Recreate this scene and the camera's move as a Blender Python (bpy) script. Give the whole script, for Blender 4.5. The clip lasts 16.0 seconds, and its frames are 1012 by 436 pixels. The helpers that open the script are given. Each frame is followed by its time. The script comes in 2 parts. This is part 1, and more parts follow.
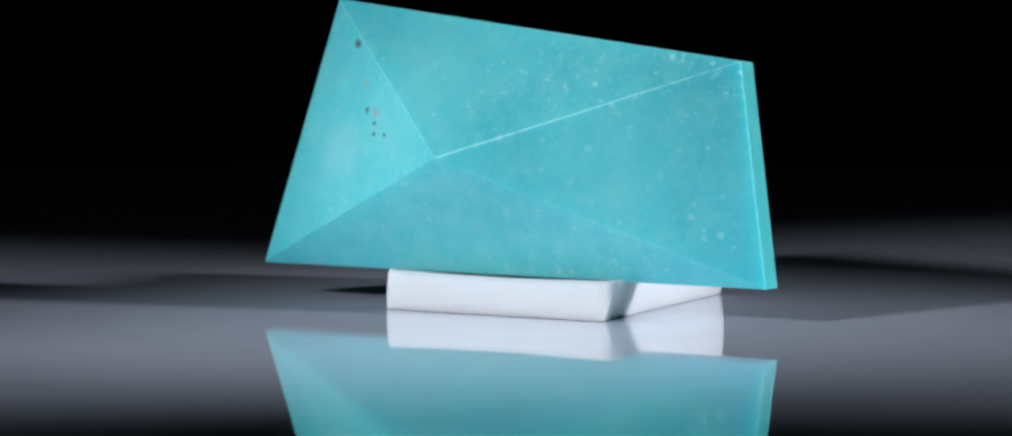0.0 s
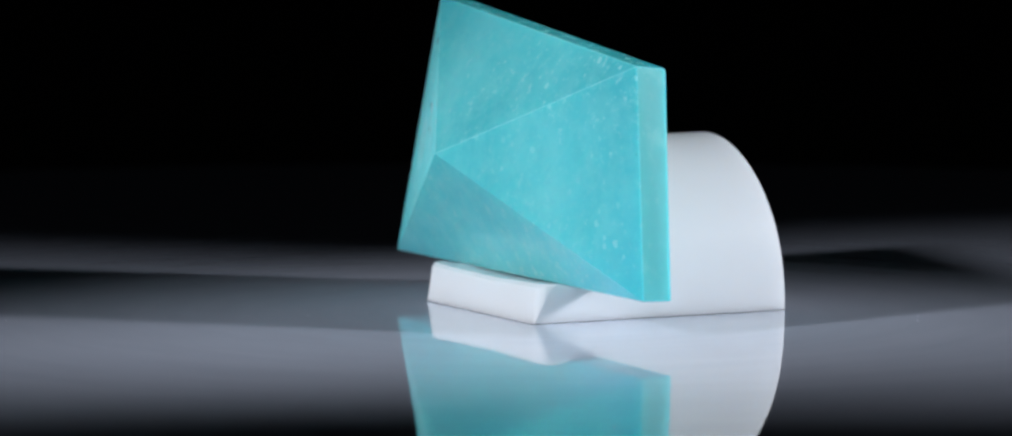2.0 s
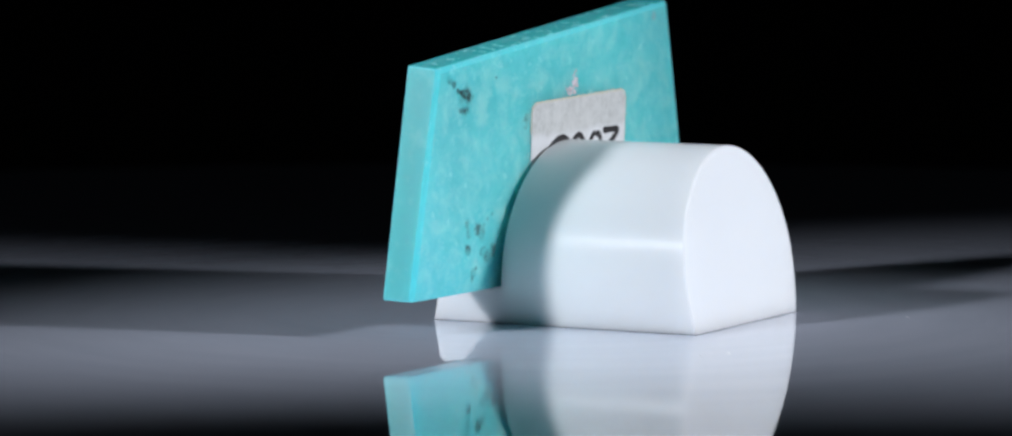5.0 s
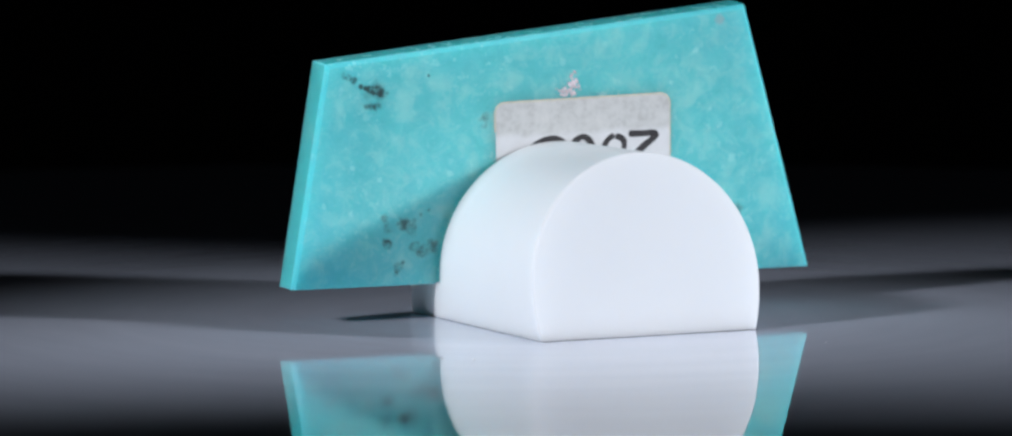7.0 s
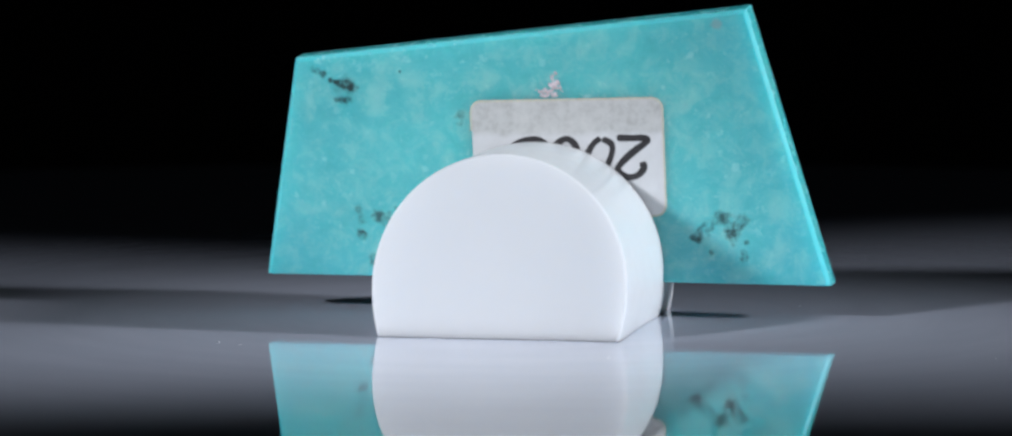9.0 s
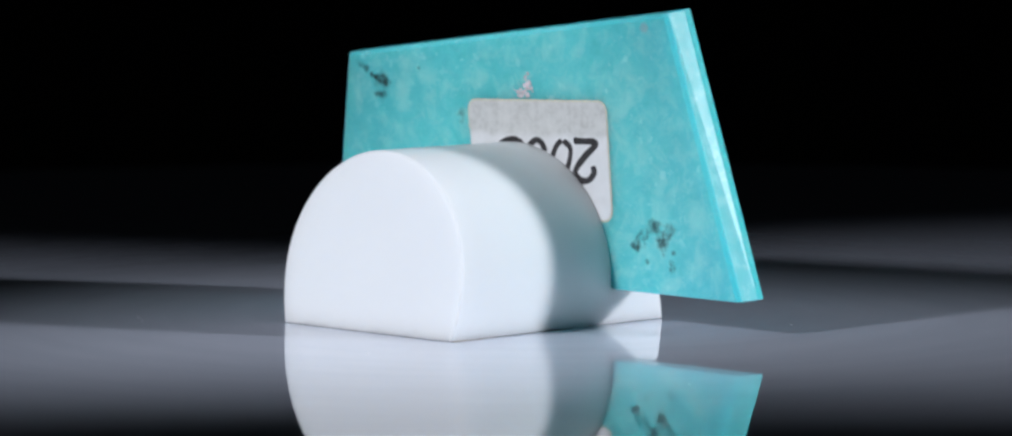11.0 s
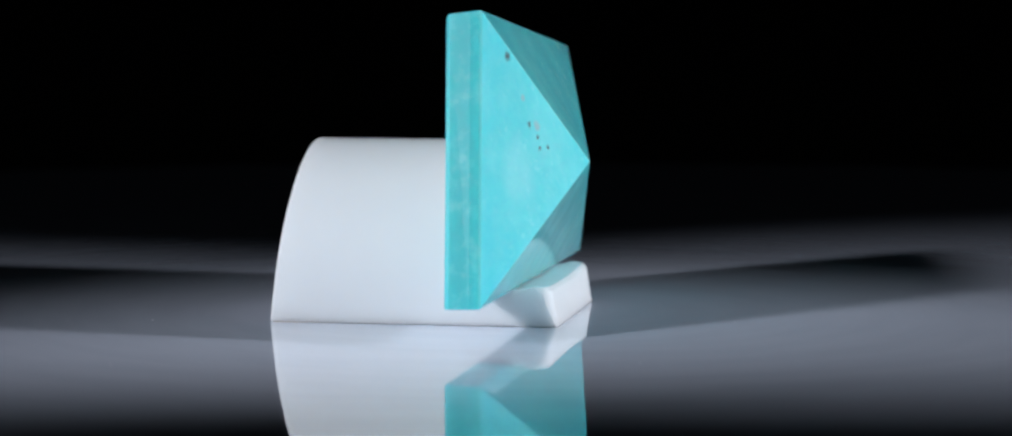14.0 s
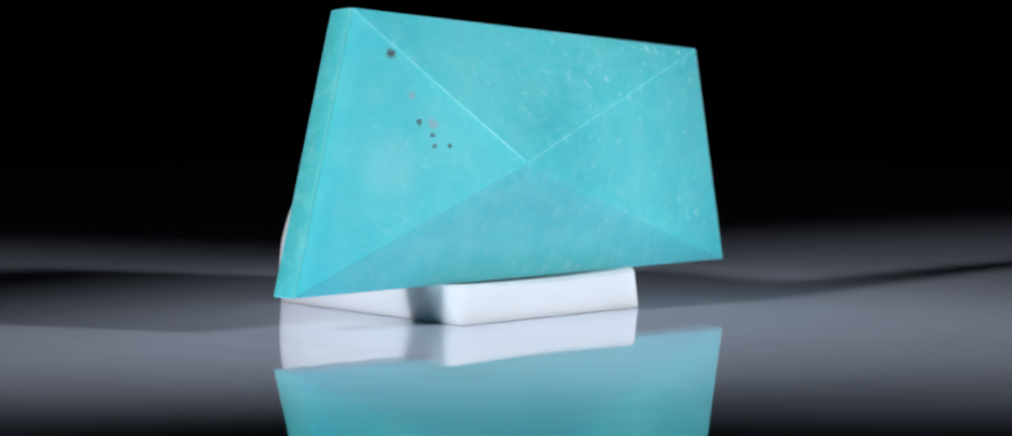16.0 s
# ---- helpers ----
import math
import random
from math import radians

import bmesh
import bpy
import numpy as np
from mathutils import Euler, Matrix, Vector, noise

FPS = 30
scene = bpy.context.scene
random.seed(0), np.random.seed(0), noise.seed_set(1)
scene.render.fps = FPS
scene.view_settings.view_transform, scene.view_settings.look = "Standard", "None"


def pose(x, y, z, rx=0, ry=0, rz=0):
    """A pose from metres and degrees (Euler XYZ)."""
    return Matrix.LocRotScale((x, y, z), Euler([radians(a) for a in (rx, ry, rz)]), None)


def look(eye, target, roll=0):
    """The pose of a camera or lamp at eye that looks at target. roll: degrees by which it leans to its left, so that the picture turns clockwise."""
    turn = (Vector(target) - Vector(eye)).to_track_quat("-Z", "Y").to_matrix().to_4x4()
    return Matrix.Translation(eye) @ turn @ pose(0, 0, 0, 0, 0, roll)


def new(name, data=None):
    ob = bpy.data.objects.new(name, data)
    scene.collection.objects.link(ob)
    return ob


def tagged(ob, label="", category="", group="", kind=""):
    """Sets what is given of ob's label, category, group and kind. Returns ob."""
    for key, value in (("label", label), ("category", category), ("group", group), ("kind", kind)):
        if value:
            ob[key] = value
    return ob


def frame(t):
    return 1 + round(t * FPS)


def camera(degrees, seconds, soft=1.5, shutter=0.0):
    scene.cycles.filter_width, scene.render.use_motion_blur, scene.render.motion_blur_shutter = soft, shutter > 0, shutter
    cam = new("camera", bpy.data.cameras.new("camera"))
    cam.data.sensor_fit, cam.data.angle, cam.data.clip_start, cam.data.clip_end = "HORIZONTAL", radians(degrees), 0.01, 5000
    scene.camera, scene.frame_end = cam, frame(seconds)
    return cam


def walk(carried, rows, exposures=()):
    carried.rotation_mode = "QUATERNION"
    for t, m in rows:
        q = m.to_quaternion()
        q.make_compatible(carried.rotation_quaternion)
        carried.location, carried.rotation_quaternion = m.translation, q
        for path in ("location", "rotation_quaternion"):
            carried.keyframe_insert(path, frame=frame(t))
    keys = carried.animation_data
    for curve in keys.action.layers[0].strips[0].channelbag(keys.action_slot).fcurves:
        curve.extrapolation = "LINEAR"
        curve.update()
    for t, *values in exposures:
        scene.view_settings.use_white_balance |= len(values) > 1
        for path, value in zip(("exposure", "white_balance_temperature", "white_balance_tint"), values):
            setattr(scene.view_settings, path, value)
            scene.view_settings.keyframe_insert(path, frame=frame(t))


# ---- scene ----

# ---------------------------------------------------------------- camera
cam = camera(14.83, 16.0, soft=2.4)
cam.data.dof.use_dof, cam.data.dof.focus_distance, cam.data.dof.aperture_fstop = True, 0.485, 34.0
EYE = pose(0.00076, -0.5, 0.05649, 84.932, 0.0, 0.424)
walk(cam, [(0.0, EYE), (16.0, EYE)])

# turn of the plate about its upright axis: seconds, degrees
TURN = [
    (0.0, 332.85), (0.5, 324.22), (1.0, 314.87), (1.5, 306.22), (2.0, 296.98), (2.5, 288.38), (3.0, 279.10),
    (3.5, 270.95), (4.0, 260.86), (6.5, 215.65), (7.0, 206.56), (7.5, 197.76), (8.0, 188.92), (8.5, 180.60),
    (9.0, 170.05), (11.5, 130.10), (12.0, 124.12), (12.5, 115.22), (13.0, 104.05), (13.5, 92.95), (14.0, 81.16),
    (14.5, 70.76), (15.0, 61.44), (15.5, 52.51), (16.0, 43.18)]

# ---------------------------------------------------------------- light
world = bpy.data.worlds.new("dark_studio")
world.use_nodes = True
world.node_tree.nodes["Background"].inputs[0].default_value = (0.75, 0.85, 1.0, 1)
world.node_tree.nodes["Background"].inputs[1].default_value = 0.006
scene.world = world


def studio_spot(name, azimuth, height, distance, target, watts, cone, blend, radius):
    a, e = radians(azimuth), radians(height)
    eye = Vector(target) + distance * Vector((math.cos(a) * math.cos(e), math.sin(a) * math.cos(e), math.sin(e)))
    lamp = bpy.data.lights.new(name, "SPOT")
    lamp.energy, lamp.spot_size, lamp.spot_blend, lamp.shadow_soft_size = watts, radians(cone), blend, radius
    lamp.color = (0.875, 0.91, 1.0)
    ob = new(name, lamp)
    ob.matrix_world = look(eye, target)
    return ob


studio_spot("studio_spot_left", -140, 26, 0.62, (-0.0015, -0.0050, 0.0055), 14.5, 11.0, 0.45, 0.030)
studio_spot("studio_spot_right", -16, 20, 0.62, (0.008, -0.0185, 0.0125), 15.9, 12.9, 0.42, 0.030)
scene.view_settings.exposure = 0.0


# ---------------------------------------------------------------- materials
def material(name):
    m = bpy.data.materials.new(name)
    m.use_nodes = True
    t = m.node_tree
    return m, t, t.nodes["Principled BSDF"]


def node(t, kind, **given):
    n = t.nodes.new(kind)
    for k, v in given.items():
        if k in n.inputs:
            n.inputs[k].default_value = v
    return n


def join(t, a, b):
    t.links.new(a, b)


def coords(t):
    return t.nodes.new("ShaderNodeTexCoord").outputs["Object"]


def noise_tex(t, where, scale, detail=3.0, rough=0.5, warp=0.0):
    n = node(t, "ShaderNodeTexNoise", Scale=scale, Detail=detail, Roughness=rough, Distortion=warp)
    join(t, where, n.inputs["Vector"])
    return n.outputs["Fac"]


def ramp(t, fac, stops):
    r = t.nodes.new("ShaderNodeValToRGB")
    el = r.color_ramp.elements
    el[0].position, el[0].color = stops[0][0], (*stops[0][1], 1)
    el[1].position, el[1].color = stops[-1][0], (*stops[-1][1], 1)
    for p, c in stops[1:-1]:
        e = el.new(p)
        e.color = (*c, 1)
    join(t, fac, r.inputs[0])
    return r.outputs["Color"]


def span(t, value, a, b, lo=0.0, hi=1.0):
    n = t.nodes.new("ShaderNodeMapRange")
    n.clamp = True
    join(t, value, n.inputs[0])
    for i, v in enumerate((a, b, lo, hi), 1):
        n.inputs[i].default_value = v
    return n.outputs[0]


def calc(t, op, a, b):
    n = t.nodes.new("ShaderNodeMath")
    n.operation = op
    for i, v in enumerate((a, b)):
        if isinstance(v, (int, float)):
            n.inputs[i].default_value = v
        else:
            join(t, v, n.inputs[i])
    return n.outputs[0]


def blend_colour(t, fac, a, b, mode="MIX"):
    n = t.nodes.new("ShaderNodeMix")
    n.data_type, n.blend_type = "RGBA", mode
    if isinstance(fac, (int, float)):
        n.inputs[0].default_value = fac
    else:
        join(t, fac, n.inputs[0])
    for i, v in ((6, a), (7, b)):
        if isinstance(v, tuple):
            n.inputs[i].default_value = (*v, 1)
        else:
            join(t, v, n.inputs[i])
    return n.outputs[2]


def relief(t, bsdf, height, strength, distance):
    b = node(t, "ShaderNodeBump", Strength=strength, Distance=distance)
    join(t, height, b.inputs["Height"])
    join(t, b.outputs[0], bsdf.inputs["Normal"])


def patch(t, where, centre, radius, edge):
    """1 inside a blot round centre, with a ragged edge."""
    d = node(t, "ShaderNodeVectorMath")
    d.operation = "DISTANCE"
    join(t, where, d.inputs[0])
    d.inputs[1].default_value = centre
    ragged = calc(t, "ADD", d.outputs["Value"], calc(t, "MULTIPLY", calc(t, "SUBTRACT", edge, 0.5), radius * 2.6))
    return span(t, ragged, radius, radius * 0.55)


# corners of the carved stone, as it stands on the plate at a turn of 0
FRONT = {"tl": (-0.02890, 0.00131, 0.03995), "tr": (0.03005, -0.00057, 0.03312), "bl": (-0.03970, -0.00030, 0.00462), "br": (0.03420, -0.00179, 0.00470)}
BACK = {"tl": (-0.02870, 0.00570, 0.03944), "tr": (0.02997, 0.00375, 0.03272), "bl": (-0.03956, 0.00412, 0.00450), "br": (0.03419, 0.00232, 0.00456)}
APEX = (-0.00883, -0.00920, 0.02022)


def on_plane(corners, x, z):
    """The point of the plane through three corners at that x and z."""
    a, b, c = (Vector(p) for p in corners)
    n = (b - a).cross(c - a)
    return Vector((x, a.y - (n.x * (x - a.x) + n.z * (z - a.z)) / n.y, z))


BACK_FACE = (BACK["tl"], BACK["tr"], BACK["bl"])
WAVY_FACE = (APEX, FRONT["tl"], FRONT["bl"])
# dark matrix on the back, in mm: across, up, radius, depth of colour
CORNER_STAINS = [(27.5, 31.4, 0.65, 0.8), (26.9, 31.0, 0.65, 0.9), (26.4, 30.7, 0.65, 0.8), (25.3, 29.9, 0.40, 1.0), (24.7, 29.72, 0.40, 1.0),
                 (24.1, 29.55, 0.50, 1.0), (23.4, 29.45, 0.60, 1.0), (22.9, 29.3, 0.95, 1.0), (22.2, 29.0, 0.75, 1.0), (23.2, 28.7, 1.9, 0.30), (24.5, 27.4, 0.40, 0.6),
                 (23.8, 27.4, 0.50, 0.7), (23.2, 27.35, 0.50, 0.8), (22.6, 27.3, 0.40, 0.6), (16.1, 31.15, 0.32, 1.0), (8.4, 24.9, 0.80, 0.45), (8.0, 25.7, 0.60, 0.5)]
FOOT_STAINS = [(21.8, 13.1, 0.75, 0.8), (21.4, 12.0, 1.0, 0.6), (21.46, 10.0, 0.95, 1.0), (19.2, 12.4, 1.1, 0.75), (18.2, 11.8, 1.4, 0.6), (17.7, 12.8, 0.55, 0.6),
               (15.8, 14.0, 0.45, 0.9), (16.8, 13.5, 0.35, 0.8), (17.5, 9.3, 0.9, 0.6), (16.4, 8.8, 1.0, 0.7), (15.1, 9.5, 0.95, 0.7), (19.8, 6.9, 0.75, 0.6),
               (20.1, 6.0, 0.45, 0.9), (19.2, 7.5, 0.35, 0.8)]
TOE_STAINS = [(-23.3, 10.9, 0.95, 1.0), (-22.4, 10.2, 0.95, 1.0), (-24.0, 11.8, 0.90, 0.9), (-25.0, 12.6, 1.2, 0.7), (-26.7, 11.2, 1.6, 0.9), (-26.2, 12.6, 1.2, 0.6),
              (-28.2, 12.6, 1.1, 0.6), (-27.6, 11.8, 1.0, 0.5), (-28.8, 9.8, 0.50, 0.9), (-24.3, 8.5, 0.35, 0.9), (-28.4, 7.8, 0.60, 1.0), (-28.4, 8.6, 0.40, 0.8)]
# brown pits in the wavy facet, in mm: across, up, radius
PITS = [(-24.58, 34.21, 0.70), (-21.96, 25.69, 0.50), (-20.47, 24.00, 0.40), (-20.32, 22.64, 0.38), (-18.42, 22.59, 0.38)]
VEILS = [(-20.2, 25.3, 0.8), (-22.5, 29.0, 0.6)]


def stone_material(finish):
    m, t, b = material("turquoise_mineral_" + finish)
    where = coords(t)
    broad = noise_tex(t, where, 55, 3, 0.55)
    col = ramp(t, broad, [(0.30, (0.090, 0.540, 0.588)), (0.52, (0.116, 0.605, 0.645)), (0.75, (0.172, 0.662, 0.688))])
    mottle = noise_tex(t, where, 330, 4, 0.62)
    col = blend_colour(t, span(t, mottle, 0.42, 0.68, 0.0, 0.26), col, (0.28, 0.73, 0.72))
    fine = noise_tex(t, where, 1300, 3, 0.6)
    col = blend_colour(t, span(t, fine, 0.38, 0.72, 0.0, 0.10), col, (0.20, 0.66, 0.68))
    # pale flecks, dense in some parts and sparse in others
    dense = span(t, noise_tex(t, where, 75, 2), 0.34, 0.62, 0.30, 1.0)
    place = t.nodes.new("ShaderNodeSeparateXYZ")
    join(t, where, place.inputs[0])
    if finish != "matte":
        dense = calc(t, "MULTIPLY", dense, span(t, place.outputs[0], -0.030, 0.022, 0.30, 0.85))
    else:
        dense = calc(t, "ADD", calc(t, "MULTIPLY", dense, 0.55), 0.20)
    small = span(t, noise_tex(t, where, 1350, 2, 0.6), 0.59, 0.68, 0.0, 0.30)
    large = span(t, noise_tex(t, where, 620, 3.5, 0.68), 0.605, 0.675, 0.0, 0.62)
    grain = node(t, "ShaderNodeTexVoronoi", Scale=520.0, Randomness=1.0)
    nudge = node(t, "ShaderNodeTexNoise", Scale=1600.0, Detail=2.0)
    join(t, where, nudge.inputs["Vector"])
    bent = node(t, "ShaderNodeVectorMath")
    bent.operation = "MULTIPLY_ADD"
    join(t, nudge.outputs["Color"], bent.inputs[0])
    bent.inputs[1].default_value = (0.0009, 0.0009, 0.0009)
    join(t, where, bent.inputs[2])
    join(t, bent.outputs[0], grain.inputs["Vector"])
    tint = t.nodes.new("ShaderNodeSeparateXYZ")
    join(t, grain.outputs["Color"], tint.inputs[0])
    size = span(t, tint.outputs[0], 0.40, 1.0, -0.05, 0.30)
    dot = span(t, calc(t, "SUBTRACT", size, grain.outputs["Distance"]), -0.01, 0.08, 0.0, 1.0)
    dot = calc(t, "MULTIPLY", dot, span(t, tint.outputs[1], 0.0, 1.0, 0.35, 1.0))
    fleck = calc(t, "MULTIPLY", calc(t, "MAXIMUM", calc(t, "MAXIMUM", small, large), dot), dense)
    col = blend_colour(t, fleck, col, (0.46, 0.81, 0.80))
    # deeper blue towards the thin outer corners: light through thin stone, put into the colour
    flat = node(t, "ShaderNodeVectorMath")
    flat.operation = "MULTIPLY_ADD"
    join(t, where, flat.inputs[0])
    flat.inputs[1].default_value = (28.0, 0.0, 52.0)
    flat.inputs[2].default_value = (0.06, 0.0, -1.10)
    far = node(t, "ShaderNodeVectorMath")
    far.operation = "LENGTH"
    join(t, flat.outputs[0], far.inputs[0])
    zone = span(t, calc(t, "ADD", far.outputs["Value"], calc(t, "MULTIPLY", calc(t, "SUBTRACT", broad, 0.5), 0.9)), 0.80, 1.35, 0.0, 0.55)
    col = blend_colour(t, zone, col, (0.045, 0.485, 0.585))
    if finish == "edge":
        col = blend_colour(t, 0.04, col, (0.42, 0.79, 0.79))
        b.inputs["Specular IOR Level"].default_value = 0.10
    if finish == "worn":
        # chipped, paler ridge lines
        chip = noise_tex(t, where, 900, 3, 0.6)
        col = blend_colour(t, span(t, chip, 0.38, 0.62, 0.0, 0.32), col, (0.50, 0.83, 0.82))
    if finish == "matte":
        # rougher rock, creamier between the veins
        vein = noise_tex(t, where, 340, 5, 0.70, 0.6)
        col = blend_colour(t, span(t, vein, 0.46, 0.66, 0.0, 0.42), col, (0.40, 0.75, 0.71))
        col = blend_colour(t, span(t, vein, 0.44, 0.32, 0.0, 0.35), col, (0.060, 0.50, 0.51))
        col = blend_colour(t, 1.0, col, (0.88, 0.93, 0.905), "MULTIPLY")
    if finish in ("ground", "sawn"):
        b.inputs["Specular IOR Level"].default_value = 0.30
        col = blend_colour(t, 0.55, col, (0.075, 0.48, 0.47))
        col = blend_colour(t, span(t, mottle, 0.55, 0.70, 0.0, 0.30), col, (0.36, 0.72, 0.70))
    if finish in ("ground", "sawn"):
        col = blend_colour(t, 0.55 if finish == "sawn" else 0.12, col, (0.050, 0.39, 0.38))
    cloud = patch(t, where, (-0.0262, -0.0030, 0.0200), 0.0055, broad)
    col = blend_colour(t, calc(t, "MULTIPLY", cloud, 0.22), col, (0.40, 0.74, 0.76))
    ragged = noise_tex(t, where, 420, 4, 0.65)
    if finish == "matte":
        # dark matrix stains on the back
        speck = noise_tex(t, where, 650, 4, 0.65)
        for x, z, r, depth in CORNER_STAINS + FOOT_STAINS + TOE_STAINS:
            spot = patch(t, where, on_plane(BACK_FACE, x / 1000, z / 1000), r / 1000, ragged)
            spot = calc(t, "MULTIPLY", spot, span(t, speck, 0.36, 0.60, 0.0, depth))
            col = blend_colour(t, spot, col, (0.014, 0.050, 0.050))
        blush = patch(t, where, on_plane(BACK_FACE, -0.02496, 0.03761), 0.0008, ragged)
        col = blend_colour(t, calc(t, "MULTIPLY", blush, 0.45), col, (0.42, 0.36, 0.38))
    if finish == "wavy":
        # small brown pits with a veil beside them
        crumb = noise_tex(t, where, 2300, 3, 0.6)
        for x, z, r in PITS:
            pit = patch(t, where, on_plane(WAVY_FACE, x / 1000, z / 1000), r / 1000, crumb)
            col = blend_colour(t, calc(t, "MULTIPLY", pit, span(t, crumb, 0.30, 0.60, 0.35, 0.90)), col, (0.095, 0.060, 0.060))
        for x, z, r in VEILS:
            veil = patch(t, where, on_plane(WAVY_FACE, x / 1000, z / 1000), r / 1000, ragged)
            col = blend_colour(t, calc(t, "MULTIPLY", veil, 0.50), col, (0.44, 0.36, 0.39))
    if finish == "polished":
        speck = patch(t, where, (0.0312, -0.0013, 0.0224), 0.00030, ragged)
        col = blend_colour(t, speck, col, (0.03, 0.06, 0.07))
    join(t, col, b.inputs["Base Color"])
    low, high = {"polished": (0.07, 0.12), "wavy": (0.16, 0.20), "ground": (0.19, 0.31), "sawn": (0.36, 0.44), "matte": (0.36, 0.44), "edge": (0.34, 0.42), "worn": (0.34, 0.42)}[finish]
    join(t, span(t, ragged, 0.3, 0.7, low, high), b.inputs["Roughness"])
    b.inputs["IOR"].default_value = 1.56
    b.inputs["Subsurface Weight"].default_value = 0.82
    b.inputs["Subsurface Radius"].default_value = (0.25, 0.9, 1.0)
    b.inputs["Subsurface Scale"].default_value = 0.0085
    if finish == "wavy":
        # hand polish in many small slightly tilted planes
        cell = node(t, "ShaderNodeTexVoronoi", Scale=155.0, Smoothness=0.03, Randomness=0.9)
        cell.feature = "F1"
        shifted = node(t, "ShaderNodeVectorMath")
        shifted.operation = "ADD"
        wob = node(t, "ShaderNodeTexNoise", Scale=260.0, Detail=1.0)
        join(t, where, wob.inputs["Vector"])
        small = node(t, "ShaderNodeVectorMath")
        small.operation = "SCALE"
        small.inputs["Scale"].default_value = 0.002
        join(t, wob.outputs["Color"], small.inputs[0])
        join(t, where, shifted.inputs[0])
        join(t, small.outputs[0], shifted.inputs[1])
        join(t, shifted.outputs[0], cell.inputs["Vector"])
        seam = node(t, "ShaderNodeTexVoronoi", Scale=155.0, Randomness=0.9)
        seam.feature = "DISTANCE_TO_EDGE"
        join(t, shifted.outputs[0], seam.inputs["Vector"])
        b.inputs["Specular IOR Level"].default_value = 0.0
        b.inputs["Coat IOR"].default_value = 1.56
        b.inputs["Coat Roughness"].default_value = 0.17
        join(t, span(t, seam.outputs["Distance"], 0.05, 0.21, 0.015, 0.125), b.inputs["Coat Weight"])
        tilt = node(t, "ShaderNodeVectorMath")
        tilt.operation = "MULTIPLY_ADD"
        join(t, cell.outputs["Color"], tilt.inputs[0])
        tilt.inputs[1].default_value = (0.25, 0.20, 0.15)
        tilt.inputs[2].default_value = (-0.125, -0.10, 0.01)
        total = node(t, "ShaderNodeVectorMath")
        total.operation = "ADD"
        join(t, t.nodes.new("ShaderNodeNewGeometry").outputs["Normal"], total.inputs[0])
        turned = t.nodes.new("ShaderNodeVectorTransform")
        turned.vector_type, turned.convert_from, turned.convert_to = "VECTOR", "OBJECT", "WORLD"
        join(t, tilt.outputs[0], turned.inputs[0])
        join(t, turned.outputs[0], total.inputs[1])
        unit = node(t, "ShaderNodeVectorMath")
        unit.operation = "NORMALIZE"
        join(t, total.outputs[0], unit.inputs[0])
        join(t, unit.outputs[0], b.inputs["Coat Normal"])
    else:
        relief(t, b, noise_tex(t, where, 110, 1.0, 0.4), 0.25 if finish == "polished" else 0.1, 0.0006)
    return m


def stand_material(finish, low, high, gloss):
    m, t, b = material("white_acrylic_" + finish)
    where = coords(t)
    tone = noise_tex(t, where, 60, 3)
    col = ramp(t, tone, [(0.3, (0.735, 0.757, 0.770)), (0.7, (0.755, 0.777, 0.790))])
    join(t, col, b.inputs["Base Color"])
    join(t, span(t, noise_tex(t, where, 500, 3), 0.3, 0.7, low, high), b.inputs["Roughness"])
    b.inputs["Specular IOR Level"].default_value = gloss
    b.inputs["IOR"].default_value = 1.48
    b.inputs["Subsurface Weight"].default_value = 0.7
    b.inputs["Subsurface Radius"].default_value = (0.9, 0.95, 1.0)
    b.inputs["Subsurface Scale"].default_value = 0.006
    return m


def plate_material():
    m, t, b = material("grey_gloss_plate")
    where = coords(t)
    tone = noise_tex(t, where, 25, 4)
    col = ramp(t, tone, [(0.3, (0.640, 0.685, 0.800)), (0.7, (0.685, 0.730, 0.845))])
    # faint rings round the axis: streaks of uneven lamp light put into the colour
    flat = node(t, "ShaderNodeVectorMath")
    flat.operation = "MULTIPLY"
    join(t, where, flat.inputs[0])
    flat.inputs[1].default_value = (1.0, 1.0, 0.0)
    reach = node(t, "ShaderNodeVectorMath")
    reach.operation = "LENGTH"
    join(t, flat.outputs[0], reach.inputs[0])
    drift = node(t, "ShaderNodeVectorMath")
    drift.operation = "MULTIPLY_ADD"
    join(t, where, drift.inputs[0])
    drift.inputs[1].default_value = (0.16, 0.16, 0.0)
    rings = t.nodes.new("ShaderNodeCombineXYZ")
    join(t, reach.outputs["Value"], rings.inputs[2])
    join(t, rings.outputs[0], drift.inputs[2])
    light_streaks = noise_tex(t, drift.outputs[0], 170, 4, 0.6)
    col = blend_colour(t, span(t, light_streaks, 0.32, 0.68), col, blend_colour(t, 1.0, col, (0.935, 0.938, 0.94), "MULTIPLY"))
    join(t, col, b.inputs["Base Color"])
    join(t, span(t, noise_tex(t, where, 90, 4), 0.35, 0.7, 0.01, 0.03), b.inputs["Roughness"])
    b.inputs["IOR"].default_value = 1.46
    b.inputs["Coat Weight"].default_value = 0.40
    b.inputs["Coat IOR"].default_value = 1.46
    b.inputs["Coat Roughness"].default_value = 0.015
    return m


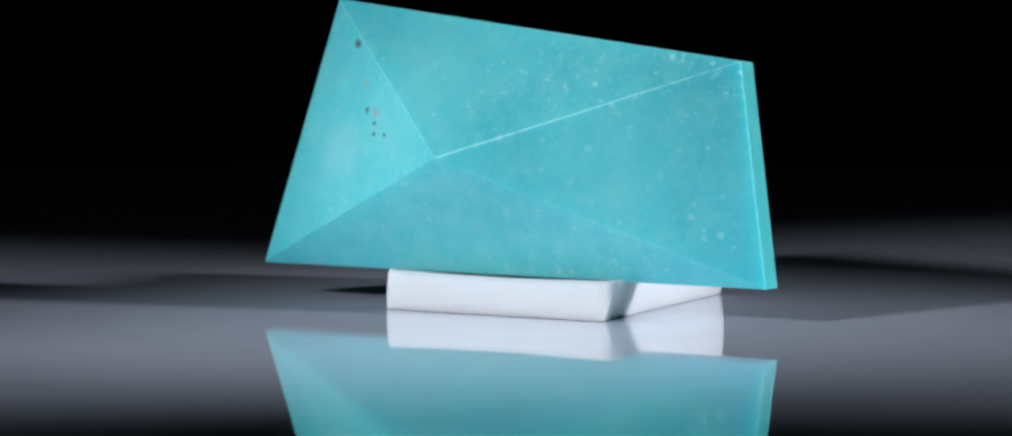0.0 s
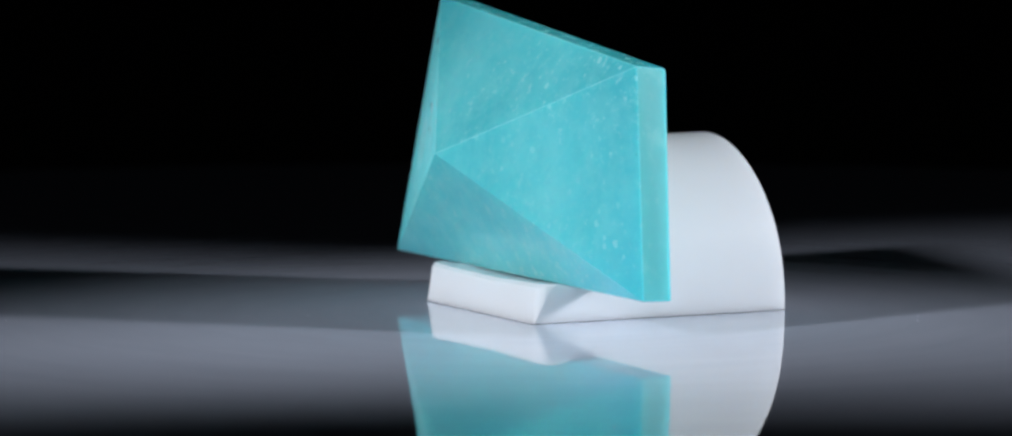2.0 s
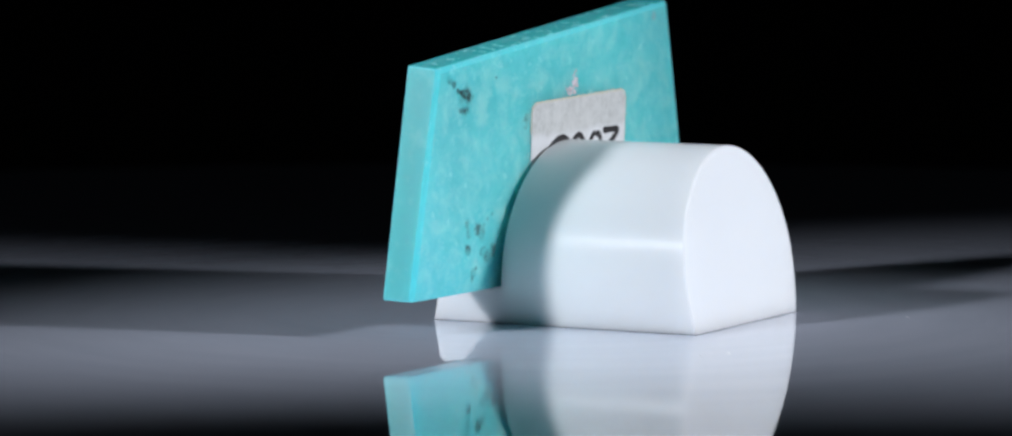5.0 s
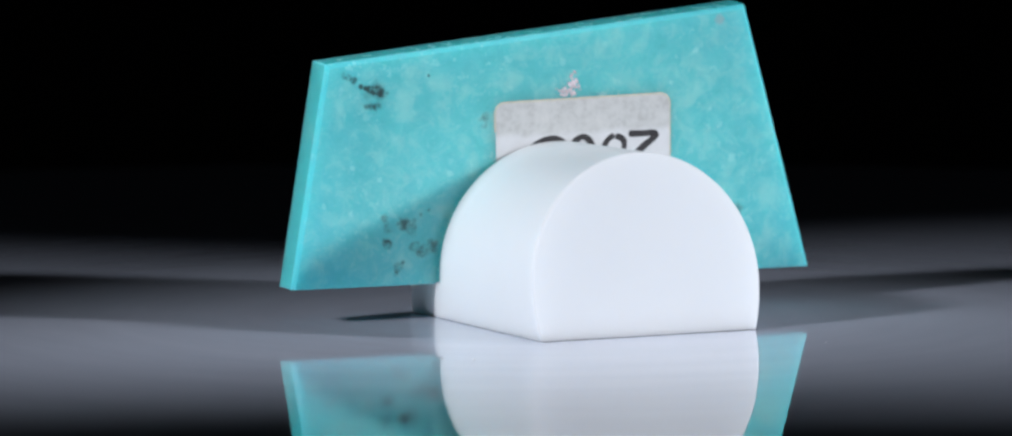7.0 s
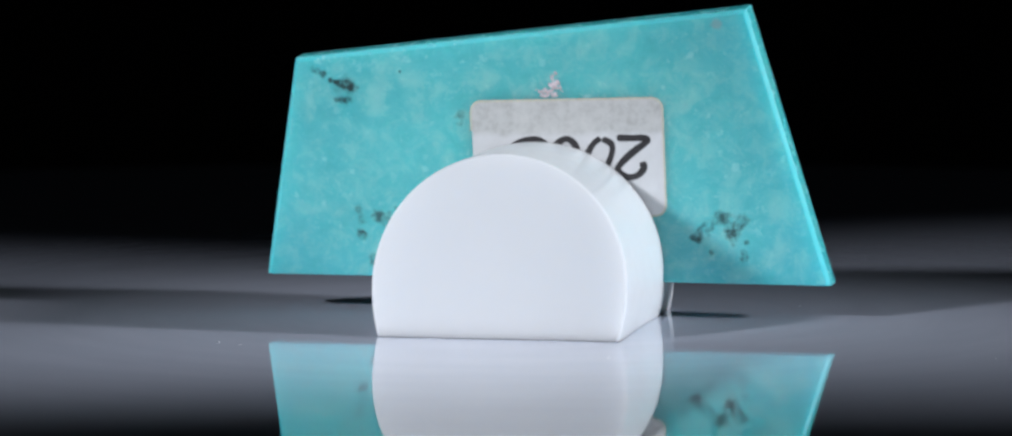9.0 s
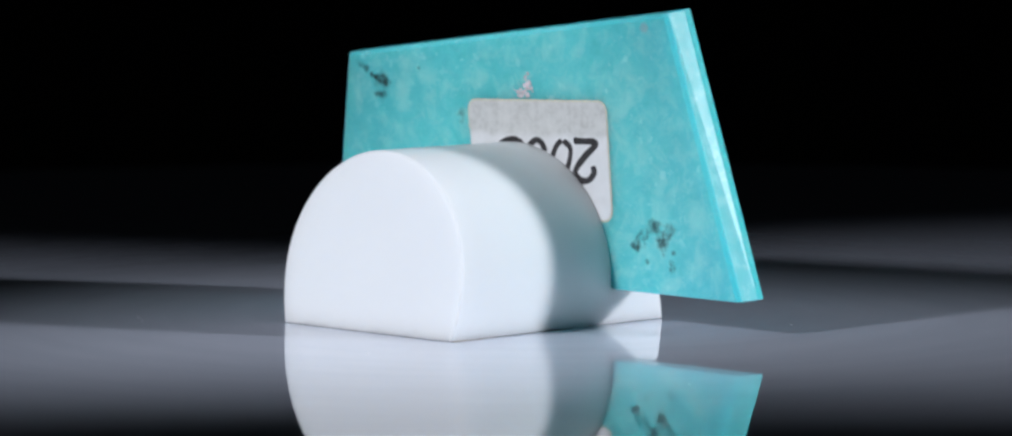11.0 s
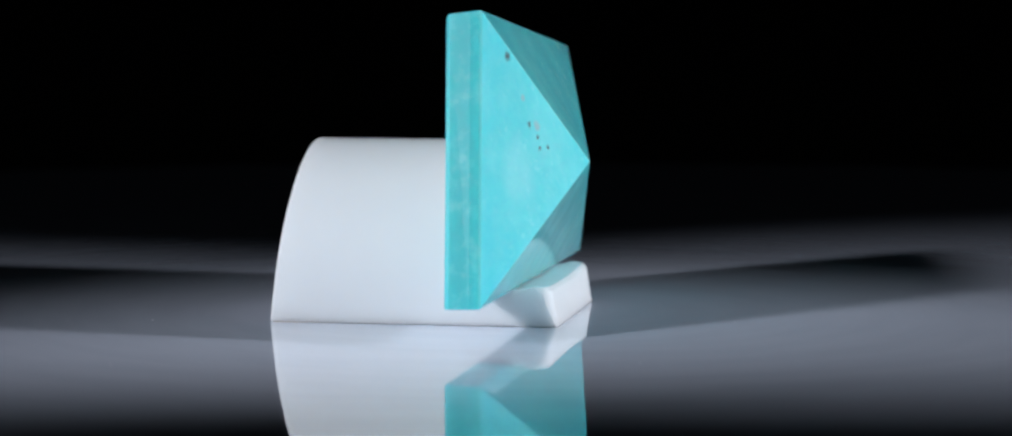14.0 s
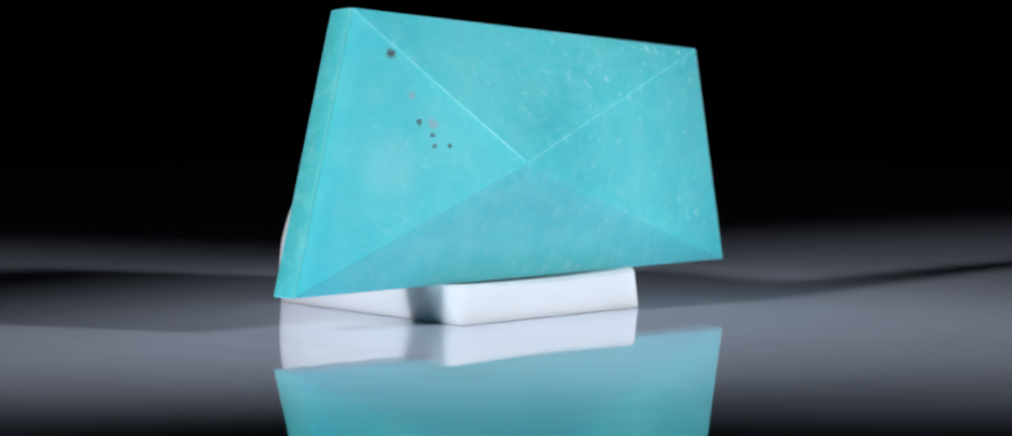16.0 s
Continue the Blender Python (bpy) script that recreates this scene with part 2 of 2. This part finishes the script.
def plain_material(name, colour, rough, grain=400, spread=0.12):
    m, t, b = material(name)
    n = noise_tex(t, coords(t), grain, 4, 0.6)
    lo, hi = tuple(c * (1 - spread) for c in colour), tuple(min(1, c * (1 + spread)) for c in colour)
    join(t, ramp(t, n, [(0.3, lo), (0.7, hi)]), b.inputs["Base Color"])
    b.inputs["Roughness"].default_value = rough
    relief(t, b, n, 0.15, 0.0001)
    return m


def label_material():
    """White sticker paper with a grubby grey band printed along one long side."""
    m, t, b = material("aged_white_paper")
    where = coords(t)
    axes = t.nodes.new("ShaderNodeSeparateXYZ")
    join(t, where, axes.inputs[0])
    height = calc(t, "ADD", axes.outputs[2], calc(t, "MULTIPLY", axes.outputs[0], 0.0327))
    wander = calc(t, "MULTIPLY", calc(t, "SUBTRACT", noise_tex(t, where, 500, 3), 0.5), 0.0012)
    band = span(t, calc(t, "ADD", height, wander), 0.02285, 0.02365)
    paper = ramp(t, noise_tex(t, where, 420, 4), [(0.3, (0.61, 0.615, 0.615)), (0.7, (0.68, 0.685, 0.69))])
    grime = ramp(t, noise_tex(t, where, 620, 6, 0.72), [(0.28, (0.40, 0.40, 0.385)), (0.5, (0.54, 0.545, 0.53)), (0.75, (0.62, 0.62, 0.60))])
    join(t, blend_colour(t, band, paper, grime), b.inputs["Base Color"])
    b.inputs["Roughness"].default_value = 0.6
    relief(t, b, noise_tex(t, where, 1500, 2), 0.12, 0.0001)
    return m


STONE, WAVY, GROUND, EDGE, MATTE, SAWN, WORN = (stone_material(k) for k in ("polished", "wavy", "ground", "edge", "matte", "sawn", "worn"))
ACRYLIC, SATIN, PLATE = stand_material("polished", 0.20, 0.24, 0.050), stand_material("satin", 0.40, 0.48, 0.16), plate_material()
PAPER = label_material()
RIM = plain_material("yellowed_paper_edge", (0.56, 0.54, 0.42), 0.7, 900)
INK = plain_material("black_marker_ink", (0.024, 0.022, 0.023), 0.5, 1500, 0.3)
CRUST = plain_material("pinkish_white_crystal", (0.58, 0.51, 0.53), 0.5, 1800, 0.35)
GRAIN = plain_material("brown_mineral_grain", (0.105, 0.060, 0.062), 0.26, 2500, 0.4)
# colour of the shade line where the stand meets the plate
CONTACT_SHADE = plain_material("brown_contact_shade", (0.36, 0.30, 0.26), 0.7, 900)
DUST = plain_material("pale_lint", (0.60, 0.61, 0.65), 0.8, 3000)
TABLE = plain_material("black_table_laminate", (0.012, 0.012, 0.014), 0.5, 60, 0.3)
CLOTH = plain_material("black_velvet", (0.004, 0.004, 0.005), 0.95, 900, 0.3)


# ---------------------------------------------------------------- building helpers
def part(name, bm, mat, parent=None, label="", smooth=False):
    """Links a bmesh as one mesh object, under parent where there is one."""
    mesh = bpy.data.meshes.new(name)
    bmesh.ops.recalc_face_normals(bm, faces=bm.faces[:])
    bm.to_mesh(mesh)
    bm.free()
    mesh.materials.append(mat)
    for p in mesh.polygons:
        p.use_smooth = smooth
    ob = new(name, mesh)
    ob.parent = parent
    return tagged(ob, label)


def prism(outline, lift):
    """A bmesh from an outline of points, thickened by the vector lift."""
    bm = bmesh.new()
    low = [bm.verts.new(p) for p in outline]
    high = [bm.verts.new(Vector(p) + Vector(lift)) for p in outline]
    n = len(low)
    bm.faces.new(low)
    bm.faces.new(high)
    for i in range(n):
        bm.faces.new((low[i], low[(i + 1) % n], high[(i + 1) % n], high[i]))
    return bm


def smooth_by_angle(ob, degrees=30):
    for e in ob.data.edges:
        e.use_edge_sharp = False
    ob.data.set_sharp_from_angle(angle=radians(degrees))


# ---------------------------------------------------------------- the setting
def box(x0, x1, y0, y1, z0, z1):
    return prism([(x0, y0, z0), (x1, y0, z0), (x1, y1, z0), (x0, y1, z0)], (0, 0, z1 - z0))


tagged(part("ground", box(-3, 3, -3, 3, -0.06, -0.022), TABLE), "black laminate table top under the turning plate", "table", kind="structure")
# the backdrop is added: it hides the world's faint glow from view and reflections
tagged(part("backdrop", box(-3, 3, 2.9, 3.0, -0.022, 2.4), CLOTH), "black velvet cloth added behind the table to keep the background dark", "backdrop", kind="structure")


# ---------------------------------------------------------------- turning plate
def make_plate():
    thing = new("turntable_plate")
    tagged(thing, "large glossy dark grey round plate turning on the table", "turntable")
    bm = bmesh.new()
    radius, thick, soft = 0.26, 0.010, 0.0015
    rings = [(radius - soft, 0.0), (radius - soft * 0.3, -soft * 0.3), (radius, -soft), (radius, soft - thick), (radius - soft, -thick)]
    count = 128
    loops = []
    for r, z in rings:
        loops.append([bm.verts.new((r * math.cos(2 * math.pi * i / count), r * math.sin(2 * math.pi * i / count), z)) for i in range(count)])
    bm.faces.new(loops[0])
    bm.faces.new(loops[-1][::-1])
    for a, b in zip(loops, loops[1:]):
        for i in range(count):
            bm.faces.new((a[i], a[(i + 1) % count], b[(i + 1) % count], b[i]))
    part("disc", bm, PLATE, thing)
    bm = bmesh.new()
    bmesh.ops.create_cone(bm, cap_ends=True, segments=64, radius1=0.09, radius2=0.085, depth=0.012,
                          matrix=Matrix.Translation((0, 0, -0.016)))
    part("motor_base", bm, TABLE, thing, "black round motor base")
    # lint and grit lying on the disc
    rng = random.Random(5)
    bm = bmesh.new()
    spots = [(-0.0078, -0.0277, 0.55), (-0.0104, -0.0704, 0.9), (-0.0338, -0.0124, 0.6), (0.0310, 0.0396, 0.9), (-0.0175, 0.0455, 0.8),
             (0.0278, 0.0417, 0.8), (-0.0623, 0.0390, 0.7), (-0.0997, -0.0108, 0.9), (-0.0205, -0.0639, 0.8), (-0.0144, -0.0697, 0.6),
             (-0.0364, -0.0786, 0.8)]
    for k in range(9):
        spots.append((-0.0520 + rng.uniform(-0.005, 0.005), -0.0225 + rng.uniform(-0.003, 0.003), rng.uniform(0.15, 0.32)))
    for k in range(5):
        a, r = rng.uniform(0, 6.283), rng.uniform(0.045, 0.12)
        spots.append((r * math.cos(a), r * math.sin(a), rng.uniform(0.12, 0.2)))
    for x, y, s in spots:
        s *= 0.65
        m = pose(x, y, 0.00006 * s, 0, 0, rng.uniform(0, 180)) @ Matrix.Diagonal((0.00022 * s * rng.uniform(0.6, 1.6), 0.00017 * s, 0.00010 * s, 1))
        bmesh.ops.create_icosphere(bm, subdivisions=1, radius=1.0, matrix=m)
    tagged(part("dust", bm, DUST, thing, "pale specks of lint"), kind="stuff")
    return thing


# ---------------------------------------------------------------- white stand
def make_stand():
    cx, zc, r = -0.00178, 0.00622, 0.01608       # D section: centre and radius
    low = 0.0188                                  # the sides fall in less below the centre
    start = -math.asin(zc / low)
    half = r * math.cos(start)
    turns = [start + (math.pi - 2 * start) * i / 72 for i in range(73)]
    arc = [(cx + r * math.cos(a), zc + (r if math.sin(a) > 0 else low) * math.sin(a)) for a in turns]
    bar = prism([(x, -0.03, z) for x, z in arc], (0, 0.08, 0))
    # side shape: shelf, leaning rest, sloping end; the shelf is a little hollow across its width,
    # and its upright front corners are worn round
    worn, wide = 0.0017, 0.01600
    bow = [worn * math.sin(math.pi / 2 * i / 7) for i in range(8)]
    flat = [(wide - worn) * i / 5 for i in range(-4, 5)]
    xs = [cx - 0.03] + [cx - wide + worn - d for d in bow[::-1]] + [cx + d for d in flat] + [cx + wide - worn + d for d in bow] + [cx + 0.03]
    cut = bmesh.new()
    rows = []
    for x in xs:
        hollow = 0.00036 * max(0.0, 1 - ((x - cx) / 0.0163) ** 2)
        zs = 0.00510 - hollow
        d = min(max(0.0, abs(x - cx) - wide + worn), worn)
        back = worn - math.sqrt(worn ** 2 - d ** 2)
        side = [(-0.00650 + back, -0.0005), (-0.00570 + back, zs - 0.0005), (-0.00520 + back, zs), (-0.00150, zs - 0.00044), (0.00388, zs - 0.00044), (0.00498, 0.03), (0.02640, 0.03), (0.03190, -0.01)]
        rows.append([cut.verts.new((x, y, z)) for y, z in side])
    cut.faces.new(rows[0])
    cut.faces.new(rows[-1][::-1])
    for a, b in zip(rows, rows[1:]):
        for i in range(8):
            cut.faces.new((a[i], a[(i + 1) % 8], b[(i + 1) % 8], b[i]))
    tool = part("cutting_block", cut, ACRYLIC)
    thing = part("body", bar, ACRYLIC)
    mod = thing.modifiers.new("shape", "BOOLEAN")
    mod.operation, mod.object, mod.solver = "INTERSECT", tool, "EXACT"
    bpy.context.view_layer.update()
    made = bpy.data.meshes.new_from_object(thing.evaluated_get(bpy.context.evaluated_depsgraph_get()))
    thing.modifiers.clear()
    thing.data = made
    bpy.data.objects.remove(tool)
    bm = bmesh.new()
    bm.from_mesh(made)
    bmesh.ops.remove_doubles(bm, verts=bm.verts[:], dist=0.00001)
    bmesh.ops.dissolve_limit(bm, angle_limit=radians(1.0), verts=bm.verts[:], edges=bm.edges[:])

    def sharp(least):
        return [e for e in bm.edges if len(e.link_faces) == 2 and e.calc_face_angle(0) > radians(least)]

    def ends(e):
        return [v.co for v in e.verts]
    # the rear rim is worn a little, the rest barely
    rim = [e for e in sharp(50) if all(c.y > 0.026 for c in ends(e)) and max(c.z for c in ends(e)) > 0.0005]
    bmesh.ops.bevel(bm, geom=rim, offset=0.00032, segments=3, profile=0.5, affect="EDGES", clamp_overlap=True)
    bmesh.ops.bevel(bm, geom=sharp(38), offset=0.00022, segments=2, profile=0.5, affect="EDGES", clamp_overlap=True)
    bm.to_mesh(made)
    bm.free()
    for v in made.vertices:                       # narrower towards the back, one side straighter than the other
        s = (v.co.y + 0.006) / 0.037
        v.co.x = -0.00190 + 0.00040 * s + (v.co.x - cx) * (1.030 - 0.048 * s)
    made.materials.clear()
    made.materials.append(ACRYLIC)
    made.materials.append(SATIN)
    for p in made.polygons:
        p.use_smooth = True
        p.material_index = 1 if abs(p.normal.y) > 0.3 else 0      # the cut ends and the rest are satin, the round is polished
    smooth_by_angle(thing, 32)
    level = thing.modifiers.new("flat_faces", "WEIGHTED_NORMAL")
    level.weight, level.keep_sharp = 100, True
    base = new("display_stand")
    thing.parent = base
    thing.location.z = 0.00007
    # added thin strip: the dark contact shadow under the stand, built as a part
    pad = box(cx - half * 0.985 + 0.0002, cx + half * 0.985 - 0.0002, -0.00575, 0.03015, 0.0, 0.00008)
    part("base_shade_strip", pad, CONTACT_SHADE, base, "thin brown strip standing in for the shade line under the stand")
    return tagged(base, "white acrylic half-round display stand with a cut ledge", "display stand")


# ---------------------------------------------------------------- carved stone
def make_stone():
    thing = new("carved_stone")
    tagged(thing, "turquoise polished stone with a pyramid face leaning on a stand", "gemstone")
    bm = bmesh.new()
    f = {k: bm.verts.new(v) for k, v in FRONT.items()}
    b = {k: bm.verts.new(v) for k, v in BACK.items()}
    a = bm.verts.new(APEX)
    ring = ["tl", "tr", "br", "bl"]
    for i, k in enumerate(ring):
        n = ring[(i + 1) % 4]
        bm.faces.new((f[k], f[n], a))
    # the long side is ground in two planes, the front third leaning a few degrees towards the facets
    m = {k: bm.verts.new(f[k].co.lerp(b[k].co, 0.30) + Vector((-0.00013, 0, 0))) for k in ("tl", "bl")}
    bm.faces.new((f["bl"], f["tl"], m["tl"], m["bl"]))
    bm.faces.new((m["bl"], m["tl"], b["tl"], b["bl"]))
    bm.faces.new((f["tl"], f["tr"], b["tr"], b["tl"], m["tl"]))
    bm.faces.new((f["tr"], f["br"], b["br"], b["tr"]))
    bm.faces.new((f["br"], f["bl"], m["bl"], b["bl"], b["br"]))
    bm.faces.new([b[k] for k in ring])
    bmesh.ops.recalc_face_normals(bm, faces=bm.faces[:])
    # facets: polished, the left one wavy; the sides are only ground
    left = (f["tl"].co - a.co).cross(f["bl"].co - a.co).normalized()
    for face in bm.faces:
        if abs(face.normal.dot(left)) > 0.995 and a in face.verts:
            face.material_index = 1
        elif a not in face.verts and abs(face.normal.y) < 0.6:
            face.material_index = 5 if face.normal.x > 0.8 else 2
        elif a not in face.verts:
            face.material_index = 4
    edge = [e for e in bm.edges if f["tl"] in e.verts and f["bl"] in e.verts]
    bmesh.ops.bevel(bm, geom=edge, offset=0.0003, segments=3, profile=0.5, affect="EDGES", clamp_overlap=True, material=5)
    # the back is chamfered along its upper three edges
    back = [e for e in bm.edges if all(v in b.values() for v in e.verts) and max(v.co.z for v in e.verts) > 0.02]
    bmesh.ops.bevel(bm, geom=back, offset=0.00042, segments=1, affect="EDGES", clamp_overlap=True, material=3)
    rims = [e for e in bm.edges if e.calc_face_angle(0) > 0.60 and a not in e.verts]
    bmesh.ops.bevel(bm, geom=rims, offset=0.00024, segments=2, profile=0.5, affect="EDGES", clamp_overlap=True, material=3)
    ridges = [e for e in bm.edges if e.calc_length() > 0.012 and any((v.co - Vector(APEX)).length < 1e-5 for v in e.verts)]
    bmesh.ops.bevel(bm, geom=ridges, offset=0.00016, segments=3, profile=0.5, affect="EDGES", clamp_overlap=True, material=-1)
    # the two upper ridges are chipped along their line
    upper = [(Vector(FRONT[k]) - Vector(APEX)).normalized() for k in ("tl", "tr")]
    for face in bm.faces:
        c = face.calc_center_median() - Vector(APEX)
        if face.calc_area() < 0.035 * 0.0004 and any((c - u * c.dot(u)).length < 0.0004 and c.dot(u) > 0.002 for u in upper):
            face.material_index = 6
    body = part("body", bm, STONE, thing)
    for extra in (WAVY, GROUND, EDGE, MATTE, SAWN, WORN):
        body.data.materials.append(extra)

    # glinting brown grains in the pits of the wavy facet
    rng = random.Random(3)
    apex, top, foot = (Vector(p) for p in WAVY_FACE)
    away = (top - apex).cross(foot - apex).normalized()
    away = away if away.y < 0 else -away
    turn = away.to_track_quat("Z", "Y").to_matrix().to_4x4()
    for x, z, r in PITS:
        bm = bmesh.new()
        for k in range(7):
            reach, way = r * 0.0006 * math.sqrt(rng.random()), rng.uniform(0, 6.283)
            size = r * 0.00030 * rng.uniform(0.5, 1.1)
            m = Matrix.Translation(on_plane(WAVY_FACE, x / 1000, z / 1000)) @ turn @ pose(reach * math.cos(way), reach * math.sin(way), -size * 0.15, rng.uniform(-25, 25), rng.uniform(-25, 25), 0) @ Matrix.Diagonal((size, size * 0.7, size * 0.35, 1))
            bmesh.ops.create_icosphere(bm, subdivisions=1, radius=1.0, matrix=m)
        part("inclusion", bm, GRAIN, thing, "small glinting brown grains")

    # frame of the back face: across, down, outward
    tl, tr, bl = (Vector(BACK[k]) for k in ("tl", "tr", "bl"))
    out = (tr - tl).cross(bl - tl).normalized()
    if out.y < 0:
        out = -out
    corner = Vector((-0.01790, 0.0, 0.02806))
    corner.y = tl.y - (out.x * (corner.x - tl.x) + out.z * (corner.z - tl.z)) / out.y
    across = Vector((0.02448, 0.0, -0.00080))
    across = (across - out * across.dot(out)).normalized()
    down = out.cross(across)
    if down.z > 0:
        down = -down
    wide, high = 0.0247, 0.0149

    def at(u, v, lift):
        return corner + across * (u * wide) + down * (v * high) + out * lift

    def rounded(u0, u1, v0, v1, rad, lift, steps=6):
        pts = []
        for cu, cv, s in ((u1 - rad / wide, v1 - rad / high, 0), (u0 + rad / wide, v1 - rad / high, 1), (u0 + rad / wide, v0 + rad / high, 2), (u1 - rad / wide, v0 + rad / high, 3)):
            for i in range(steps + 1):
                ang = math.pi / 2 * (s + i / steps)
                pts.append(at(cu + rad / wide * math.cos(ang), cv + rad / high * math.sin(ang), lift))
        return pts

    label = part("label", prism(rounded(0, 1, 0, 1, 0.0013, 0.0), out * 0.00013), PAPER, thing, "white paper sticker with rounded corners")
    part("rim", prism(rounded(-0.009, 1.009, -0.015, 1.015, 0.0015, 0.0), out * 0.00008), RIM, label, "yellowed glue edge")

    def stroke(name, points, width):
        """A marker stroke along points, as (across, down) of the label."""
        pts = [Vector(p).to_3d() for p in points]
        pts = [2 * pts[0] - pts[1]] + pts + [2 * pts[-1] - pts[-2]]
        line = []
        for i in range(1, len(pts) - 2):
            p0, p1, p2, p3 = pts[i - 1:i + 3]
            for k in range(6):
                s = k / 6
                line.append(0.5 * (2 * p1 + (p2 - p0) * s + (2 * p0 - 5 * p1 + 4 * p2 - p3) * s * s + (3 * p1 - p0 - 3 * p2 + p3) * s ** 3))
        line.append(pts[-2])
        bm = bmesh.new()
        prev = None
        for i, p in enumerate(line):
            q = line[min(i + 1, len(line) - 1)] - line[max(i - 1, 0)]
            d = Vector((q.x * wide, q.y * high)).normalized()
            w = width * (0.96 + 0.08 * math.sin(i * 0.4)) * (0.6 if i in (0, len(line) - 1) else 1.0)
            n = Vector((-d.y, d.x)) * w / 2
            pair = [bm.verts.new(at(p.x + s * n.x / wide, p.y + s * n.y / high, h)) for s, h in ((1, 0.00012), (-1, 0.00012), (-1, 0.00018), (1, 0.00018))]
            if prev:
                for k in range(4):
                    bm.faces.new((prev[k], prev[(k + 1) % 4], pair[(k + 1) % 4], pair[k]))
            else:
                bm.faces.new(pair)
            prev = pair
        bm.faces.new(prev)
        part(name, bm, INK, label, "black marker handwriting")

    stroke("digit_two", [(0.110, 0.54), (0.105, 0.60), (0.145, 0.66), (0.200, 0.665), (0.238, 0.61), (0.222, 0.55), (0.155, 0.45), (0.098, 0.385), (0.080, 0.352), (0.108, 0.334), (0.165, 0.333), (0.238, 0.330)], 0.00088)
    stroke("digit_zero", [(0.315, 0.335), (0.270, 0.38), (0.268, 0.46), (0.300, 0.58), (0.345, 0.66), (0.395, 0.60), (0.400, 0.49), (0.365, 0.38), (0.325, 0.33)], 0.00080)
    stroke("stroke", [(0.600, 0.45), (0.545, 0.36), (0.505, 0.33), (0.470, 0.36), (0.445, 0.43)], 0.00085)
    stroke("stroke", [(0.830, 0.45), (0.780, 0.38), (0.720, 0.335), (0.660, 0.335), (0.610, 0.38), (0.595, 0.44)], 0.00085)

    # rough crystal crust above the label
    rng = random.Random(11)
    facing = Matrix((across, down, out)).transposed().to_4x4()
    bm = bmesh.new()
    for k in range(85):
        u, v = rng.gauss(0.590, 0.032), -0.030 - abs(rng.gauss(0, 0.075))
        if v < -0.10:
            u = rng.gauss(0.553, 0.016)
        c = at(u, v, 0.00001)
        s = rng.uniform(0.00020, 0.00050)
        m = Matrix.Translation(c) @ facing @ pose(0, 0, 0, 0, 0, rng.uniform(0, 180)) @ Matrix.Diagonal((s, s * 0.6, 0.00007, 1))
        bmesh.ops.create_icosphere(bm, subdivisions=1, radius=1.0, matrix=m)
    part("crystal_crust", bm, CRUST, thing, "rough pinkish white crust")
    return thing


plate = make_plate()
stand = make_stand()
stone = make_stone()


# ---------------------------------------------------------------- what moves
def motions():
    rows = [(t, pose(0, 0, 0, 0, 0, a)) for t, a in TURN]
    for thing in (plate, stand, stone):
        walk(thing, rows)


motions()
